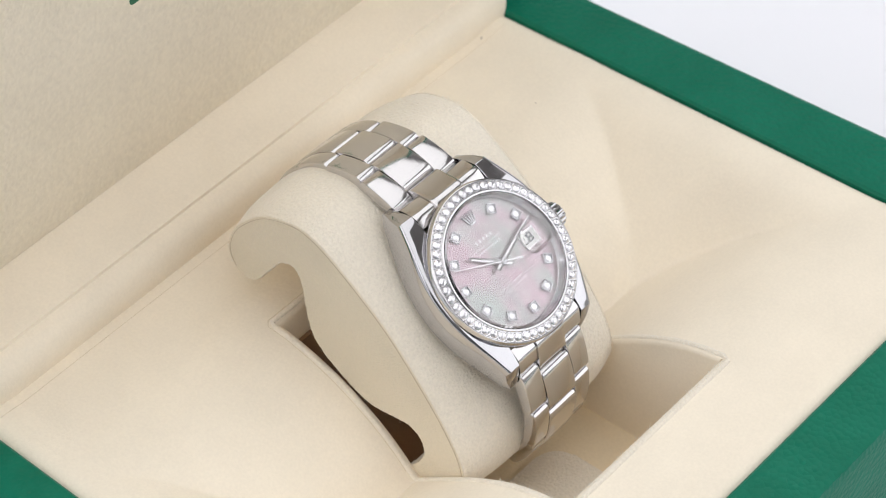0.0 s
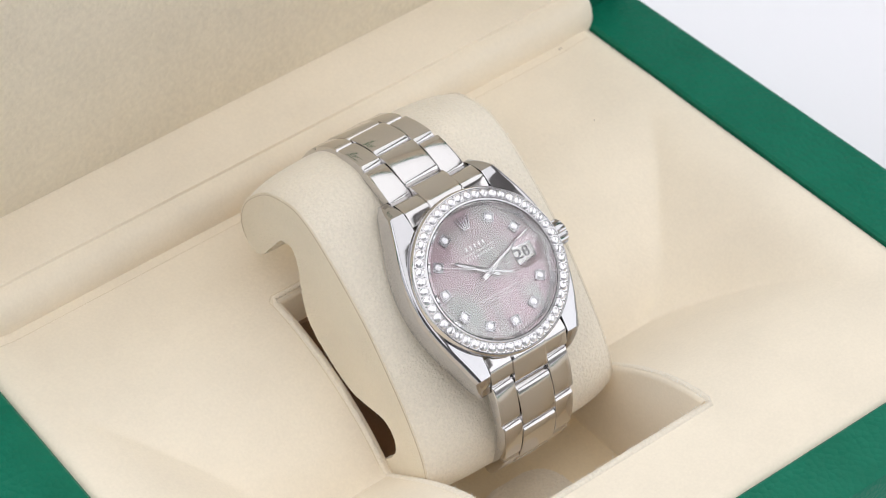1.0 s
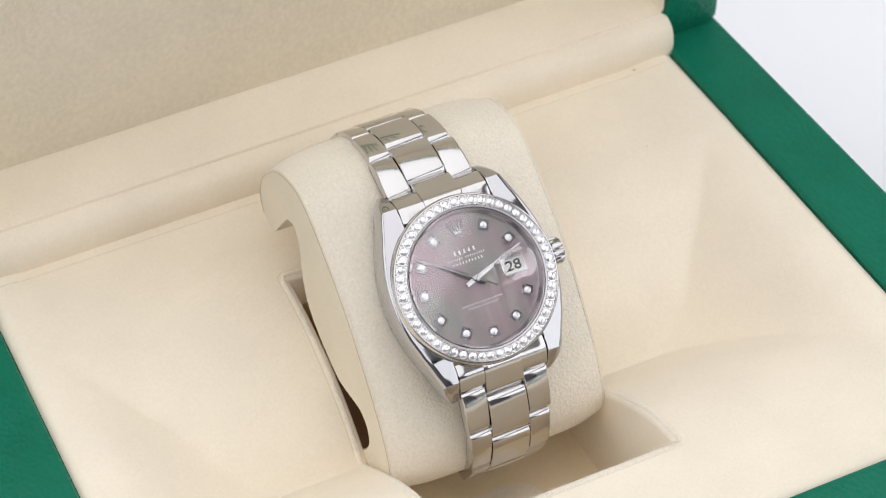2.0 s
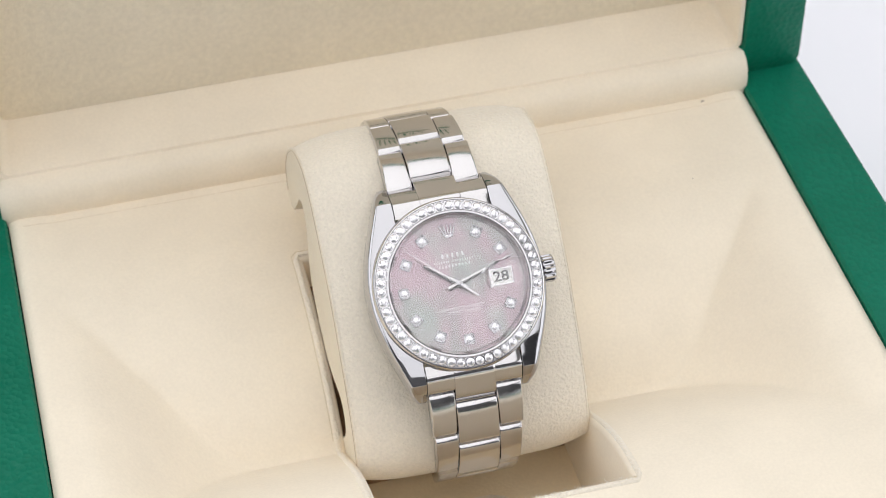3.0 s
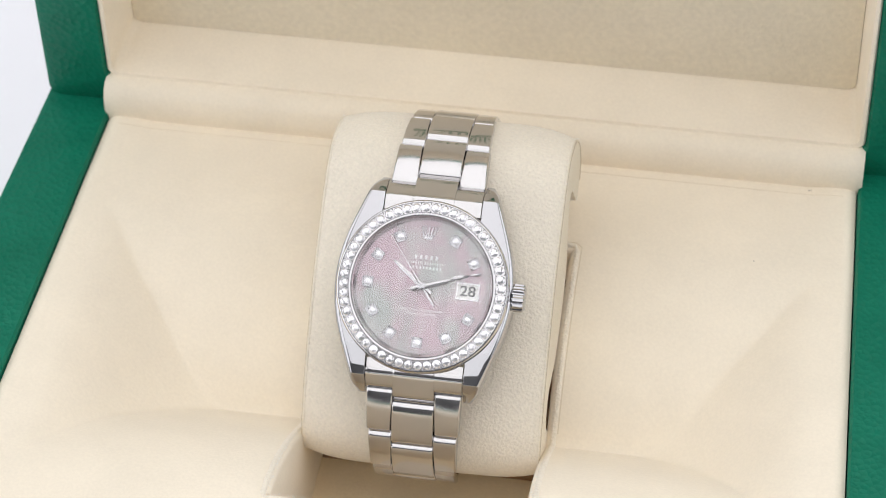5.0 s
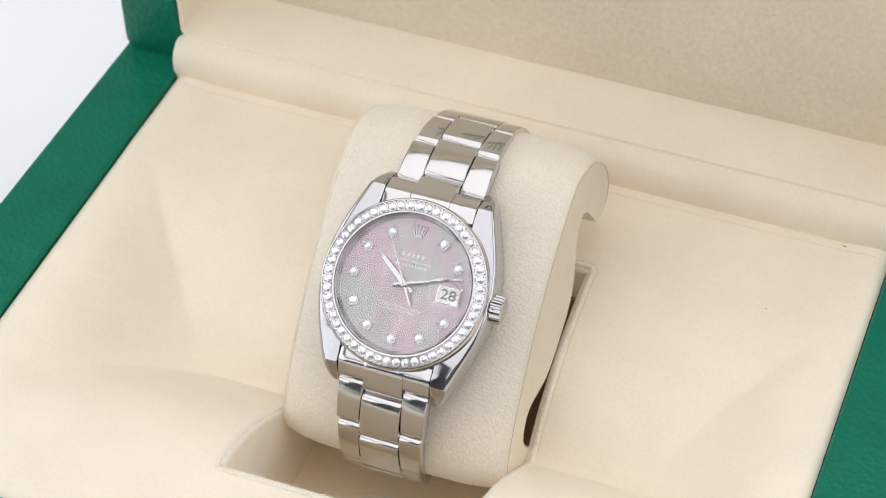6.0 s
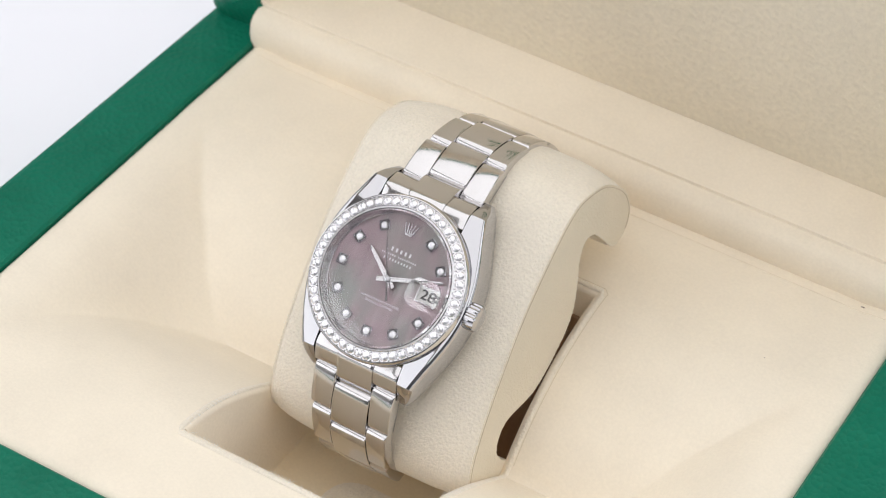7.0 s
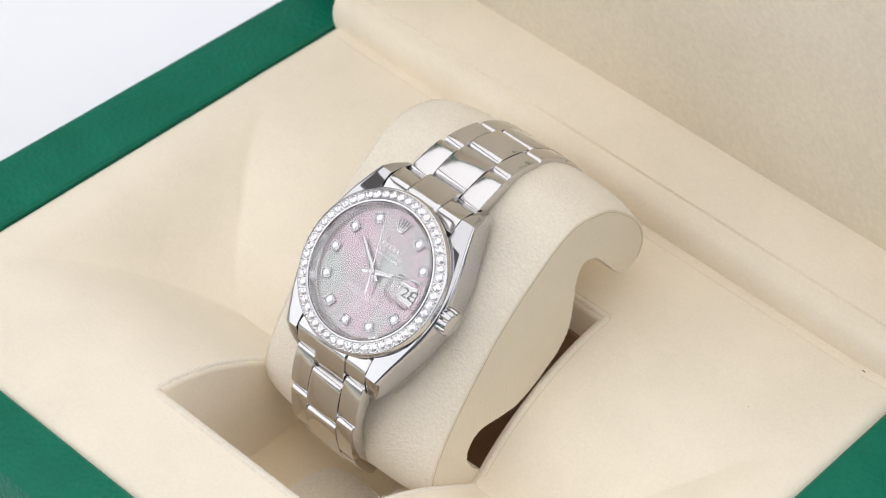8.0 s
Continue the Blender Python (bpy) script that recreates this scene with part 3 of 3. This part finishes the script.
def make_dial():
    # a disc with a window at 3 o'clock
    wx0, wx1, wy = 7.15, 11.05, 1.36
    def clip(poly, ax, v, keep):
        out = []
        for (p, q) in zip(poly, poly[1:] + poly[:1]):
            a, b = keep * (p[ax] - v), keep * (q[ax] - v)
            if a >= 0:
                out.append(p)
            if a * b < 0:
                u = a / (a - b)
                out.append((p[0] + (q[0] - p[0]) * u, p[1] + (q[1] - p[1]) * u))
        return out
    rim = [(14.4 * math.cos(2 * math.pi * i / 120), 14.4 * math.sin(2 * math.pi * i / 120)) for i in range(120)]
    mid = clip(clip(rim, 0, wx0, 1), 0, wx1, -1)
    bm = bmesh.new()
    for poly in (clip(rim, 0, wx0, -1), clip(rim, 0, wx1, 1), clip(mid, 1, wy, 1), clip(mid, 1, -wy, -1)):
        bm.faces.new([bm.verts.new((x, y, 0)) for x, y in poly])
    dial = part("dial", bm, PEARL, watch, "smoky pink and green mother-of-pearl dial")
    # steel ring round the dial
    part("rehaut", lathe([(13.62, 0.0), (13.6, 0.16), (13.75, 0.3), (14.3, 1.75), (14.32, 1.9), (14.6, 1.9), (14.6, -0.2)], 120), SATIN, watch, "polished inner ring round the dial")
    # window frame, shaft and date
    bm = bmesh.new()
    rows = []
    for d, z in ((0.0, -0.05), (0.0, 0.16), (0.28, 0.16), (0.34, 0.0)):
        rows.append([(wx0 - d, -wy - d, z), (wx1 + d, -wy - d, z), (wx1 + d, wy + d, z), (wx0 - d, wy + d, z)])
    loft(rows, bm, True, False)
    date = part("date_window", bm, SATIN, dial, "silver framed date window", 20)
    walls = loft([[(wx0, -wy, z), (wx1, -wy, z), (wx1, wy, z), (wx0, wy, z)] for z in (-0.5, -0.05)], None, True, False)
    part("window_wall", walls, PAPER, date)
    part("date_disc", brick(wx0 - 0.6, wx1 + 0.6, -wy - 0.6, wy + 0.6, -0.65, -0.48), PAPER, date, "white date disc")
    text_mesh("28", 2.75, INK, date, ((wx0 + wx1) / 2, 0, -0.46), "date_numeral", "black printed date 28", 0.0, 1.15, 0.035)
    # stone markers in square steel seats
    bm0 = cut_stone(0.78, 0.5)
    stone_me = seat_me = None
    for h in (1, 2, 4, 5, 6, 7, 8, 9, 10, 11):
        a = radians(90 - 30 * h)
        m = pose(11.3 * MM * math.cos(a), 11.3 * MM * math.sin(a), 0, 0, 0, -30 * h)
        if seat_me is None:
            bm = bmesh.new()
            loft([[(x * f, y * f, z) for x, y in rounded(1.14, 1.14, 0.34, 0, 0, 2)] for f, z in ((1, 0.0), (1, 0.5), (0.93, 0.6), (0.80, 0.6), (0.75, 0.35))], bm, True, False)
            for sx in (-1, 1):
                for sy in (-1, 1):
                    bmesh.ops.create_icosphere(bm, subdivisions=1, radius=0.26, matrix=Matrix.Translation((sx * 0.80, sy * 0.80, 0.62)))
            bm.faces.new([bm.verts.new((x * 0.78, y * 0.78, 0.36)) for x, y in rounded(1.14, 1.14, 0.34, 0, 0, 2)])
            seat = part("hour_marker", bm, STEEL, dial, "brilliant stone in a square steel seat", 30)
            seat_me = seat.data
            st = part("stone", bm0, STONE, seat, "", 5)
            stone_me = st.data
        else:
            seat = new("hour_marker", seat_me)
            seat.parent = dial
            seat["label"] = "brilliant stone in a square steel seat"
            st = new("stone", stone_me)
            st.parent = seat
        seat.matrix_basis = m
        st.matrix_basis = pose(0, 0, 0, 0, 0, random.uniform(0, 40))
    # raised emblem under 12: a plain fan of five tapered bars on a base
    bm = bmesh.new()
    for i in range(5):
        q = i - 2
        x0, x1, y1 = 0.42 * q, 0.78 * q, 12.35 - 0.10 * abs(q)
        prism([(x0 - 0.17, 10.15), (x0 + 0.17, 10.15), (x1 + 0.07, y1), (x1 - 0.07, y1)], 0.02, 0.42, 0.05, bm)
        bmesh.ops.create_icosphere(bm, subdivisions=1, radius=0.15, matrix=Matrix.Translation((x1, y1 + 0.12, 0.28)))
    prism(rounded(0.85, 0.3, 0.28, 0, 9.95), 0.02, 0.42, 0.06, bm)
    part("emblem", bm, STEEL, dial, "raised polished steel emblem")
    # printed lines: plain bars for the makers' lines, lettering for the rest
    def bars(y, words, high, name, gap):
        bm = bmesh.new()
        for x0, x1 in words:
            n = max(1, round((x1 - x0) / (high * 1.25)))
            w = (x1 - x0) / n
            for i in range(n):
                brick(x0 + i * w + w * gap, x0 + (i + 1) * w - w * gap, y - high / 2, y + high / 2, 0.012, 0.03, 0, bm)
        part(name, bm, PRINT, dial, "line of small white printed marks")
    bars(6.05, [(-2.65, 2.65)], 0.84, "printed_line", 0.30)
    bars(4.85, [(-4.2, -0.75), (-0.35, 4.2)], 0.40, "printed_line", 0.30)
    bars(3.9, [(-3.45, 3.45)], 0.54, "printed_line", 0.30)
    text_mesh("SUPERLATIVE CHRONOMETER", 0.66, PRINT, dial, (0, -4.75, 0.02), "printed_words", "small white printed words")
    text_mesh("OFFICIALLY CERTIFIED", 0.66, PRINT, dial, (0, -5.5, 0.02), "printed_words", "small white printed words")
    return dial


def make_pointers():
    def baton(tip, tail, w0, w1, z):
        bm = bmesh.new()
        rows = []
        for y, w in ((-tail, w0), (-0.4, w0), (1.0, w0), (tip - 0.6, w1), (tip, w1 * 0.55)):
            rows.append([(-w, y, z), (-w, y, z + 0.06), (0, y, z + 0.2), (w, y, z + 0.06), (w, y, z)])
        return loft(rows, bm)
    hour = part("hour_hand", baton(8.0, 2.2, 0.52, 0.34, 0.85), WGOLD, watch, "faceted steel baton hour hand", 10)
    minute = part("minute_hand", baton(12.2, 2.4, 0.48, 0.28, 1.12), WGOLD, watch, "faceted steel baton minute hand", 10)
    bm = bmesh.new()
    loft([[(x, y, z) for x, z in ((-w, 1.42), (-w, 1.52), (w, 1.52), (w, 1.42))] for y, w in ((-4.6, 0.20), (-4.4, 0.22), (0, 0.14), (12.6, 0.055))], bm)
    second = part("second_hand", bm, WGOLD, watch, "thin steel sweep second hand")
    part("hub", lathe([(0.0, 1.78), (0.45, 1.76), (0.72, 1.62), (0.76, 1.38), (0.0, 1.38)], 24), STEEL, second)
    hour.matrix_basis = pose(0, 0, 0, 0, 0, -307)
    return minute, second


def make_crystal():
    rows = [[(r * math.cos(2 * math.pi * i / 96), r * math.sin(2 * math.pi * i / 96), z) for i in range(96)]
            for r, z in ((14.25, 1.92), (14.3, 2.0), (14.3, 2.55), (13.95, 2.9))]
    bm = loft(rows)
    crystal = part("crystal", bm, GLASS, watch, "clear sapphire crystal", 20)
    crystal.visible_shadow = False
    # magnifier over the date
    rows = []
    for f, z in ((1.0, 2.91), (1.0, 3.1), (0.95, 3.22), (0.85, 3.36), (0.6, 3.46), (0.35, 3.52), (0.1, 3.54)):
        rows.append([(9.15 + x * f, y * f, z) for x, y in rounded(3.75, 3.1, 2.4, 0, 0, 8)])
    lens = part("magnifier", loft(rows), LENS, crystal, "clear coated magnifying lens over the date", 40)
    lens.visible_shadow = False


def make_crown():
    n = 60
    rows = []
    for x, r0, flute in ((17.8, 1.6, 0), (18.0, 2.6, 0), (18.3, 2.85, 1), (19.9, 2.85, 1), (20.4, 2.65, 0.6), (20.6, 2.2, 0)):
        rows.append([(x, (r0 - flute * 0.24 * (i % 4 < 2)) * math.cos(2 * math.pi * i / n), -2.2 + (r0 - flute * 0.24 * (i % 4 < 2)) * math.sin(2 * math.pi * i / n)) for i in range(n)])
    crown = part("winding_crown", loft(rows), STEEL, watch, "fluted polished steel winding crown", 25)
    part("crown_tube", turned(lathe([(0.5, 17.0), (2.0, 17.0), (2.0, 18.6), (0.5, 18.6)], 32), Matrix.Translation((0, 0, -2.2)) @ Matrix.Rotation(radians(90), 4, "Y")), STEEL, crown)


# bracelet: outer face of the links over the cushion, in box millimetres (y, z)
UPPER = [(0.5, 8.9), (6.3, 11.5), (13.8, 12.3), (20.0, 11.1), (26.0, 8.6), (31.5, 3.9), (36.0, -2.5), (39.0, -9.0)]
LOWER = [(-30.3, -15.6), (-32.6, -22.0), (-34.2, -28.7), (-34.0, -35.0), (-32.0, -41.0), (-28.0, -46.0), (-22.0, -48.6)]


def link_mesh(length, half0, half1, thick, crown, shift):
    """A link along +y with an arched top, rolled ends and rounded flanks."""
    rows = []
    stations = []
    for k in range(7):                      # rolled near end
        a = radians(90 * k / 6)
        stations.append((1.3 * (1 - math.cos(a)), -1.7 * (1 - math.sin(a))))
    stations += [(1.3 + (length - 2.2) * k / 8, 0.0) for k in range(1, 8)]
    for k in range(5):                      # tighter far end
        a = radians(90 * k / 4)
        stations.append((length - 0.9 + 0.9 * math.sin(a), -1.3 * (1 - math.cos(a))))
    for y, d in stations:
        u = y / length
        h = half0 + (half1 - half0) * u
        z = crown * (1 - (2 * u - 1) ** 2) + d
        rows.append([(shift + x, y, w) for x, w in ((-h + 0.3, -thick), (-h, -thick + 0.5), (-h, z - 0.32), (-h + 0.05, z - 0.15), (-h + 0.15, z - 0.05), (-h + 0.32, z), (h - 0.32, z), (h - 0.15, z - 0.05),
                                                    (h - 0.05, z - 0.15), (h, z - 0.32), (h, -thick + 0.5), (h - 0.3, -thick))])
    first, last = rows[0], rows[-1]
    rows.insert(0, [(x, y + 0.15, max(-thick, min(z, -thick + 0.6))) for x, y, z in first])
    rows.append([(x, y - 0.1, max(-thick, min(z, -thick + 0.6))) for x, y, z in last])
    return loft(rows)


def make_band(path, sign, pitch, first, offset):
    pts = spline([(0.0, a, b) for a, b in path], 400)
    pts = [FROM_BOX @ (p + Vector((1.0, 0, 0))) for p in pts]
    step = sum((b - a).length for a, b in zip(pts, pts[1:])) / 400
    total = step * 400

    def at(s):
        i = min(max(s / step, 0), 399.999)
        k = int(i)
        return pts[k].lerp(pts[k + 1], i - k)

    def place(s0, s1, lift=0.0):
        a, b = at(s0), at(s1)
        t = (b - a).normalized()
        x = Vector((sign, 0, 0))
        z = x.cross(t).normalized()
        mid = at((s0 + s1) / 2)
        off = (mid - (a + b) / 2).dot(z)
        m = Matrix((x, t, z)).transposed().to_4x4()
        m.translation = (a + z * (off * 0.35 + lift)) * MM
        return m
    wide = lambda s: max(8.3, 9.95 - 0.055 * s)
    s = first
    while s + pitch < total:
        h0, h1 = wide(s), wide(s + pitch)
        for side in (-1, 1):
            c0, c1 = (h0 + 4.4) / 2, (h1 + 4.4) / 2
            ob = part("outer_link", link_mesh(pitch - 0.35, (h0 - 4.4) / 2 - 0.02, (h1 - 4.4) / 2 - 0.02, 3.1, 0.5, side * (c0 + c1) / 2), BRUSH, watch, "brushed steel outer link")
            ob.matrix_basis = place(s, s + pitch - 0.35)
        s2 = s + offset
        if s2 + pitch < total:
            ob = part("centre_link", link_mesh(pitch - 0.55, 4.33, 4.33, 3.0, 0.5, 0), BRUSH, watch, "brushed steel centre link")
            ob.matrix_basis = place(s2, s2 + pitch - 0.55, 0.15)
            bm = turned(lathe([(0.3, -4.2), (0.75, -4.2), (0.75, 4.2), (0.3, 4.2)], 20), Matrix.Translation((0, -0.2, -1.7)) @ Matrix.Rotation(radians(90), 4, "Y"))
            pin = part("link_bar", bm, STEEL, watch)
            pin.matrix_basis = place(s2, s2 + 3.0)
        s += pitch


def make_end_link(sign):
    def curve(y):
        d = y - 18.0
        return -0.5 - 0.92 * (d + math.sqrt(d * d + 0.06)) / 2

    def shell(y0, y1, half, rise, follow):
        rows = []
        for k in range(11):
            y = y0 + (y1 - y0) * k / 10
            z = curve(y) + rise - (0.3 if k == 10 else 0)
            row = []
            for i in range(25):
                x = -half + 2 * half * i / 24
                edge = 0.15 if i in (0, 24) else 0.0
                yy = max(y, math.sqrt(max(17.2 ** 2 - x * x, 0)) + 0.02 * k) if follow and k < 10 else y
                row.append((x, sign * yy, (curve(yy) + rise if yy > y else z) - edge))
            rows.append(row)
        for low in (-1.0, -3.4):
            rows.append([(x, y, z + low) for x, y, z in rows[10]])
        bm = loft(rows, None, ring=False)
        for i in (0, 24):
            bm.verts.ensure_lookup_table()
            side = [bm.verts[r * 25 + i] for r in range(13)]
            low = bm.verts.new((side[0].co.x, side[0].co.y, side[-1].co.z))
            bm.faces.new(side + [low])
        return bm
    end = part("end_link", shell(15.2, 20.9, 9.86, 0.0, True), BRUSH, watch, "curved brushed steel end link between the lugs", 40)
    part("end_link_centre", shell(16.4, 22.7, 4.24, 0.55, False), BRUSH, end, "brushed steel centre tongue", 40)


make_case()
make_bezel()
make_dial()
minute_hand, second_hand = make_pointers()
make_crystal()
make_crown()
make_end_link(1)
make_end_link(-1)
make_band(UPPER, 1, 10.5, 1.6, 2.3)
make_band(LOWER, -1, 10.8, 0.8, 2.9)


# ---- what moves: the box turns on the table with all that lies in it; the pointers run ----
def motions():
    times = [0.5 * k for k in range(17)]
    spin = lambda t: pose(0, 0, 0, 0, 0, heading(t))
    for thing in (box, cushion):
        walk(thing, [(t, spin(t)) for t in times])
    walk(watch, [(t, spin(t) @ WATCH) for t in times])
    walk(minute_hand, [(t, pose(0, 0, 0, 0, 0, -(72.0 + 0.1 * (t - 4.5)))) for t in (0.0, 8.0)])
    walk(second_hand, [(t, pose(0, 0, 0, 0, 0, -(320.0 + 6.0 * (t - 4.5)))) for t in times])


motions()
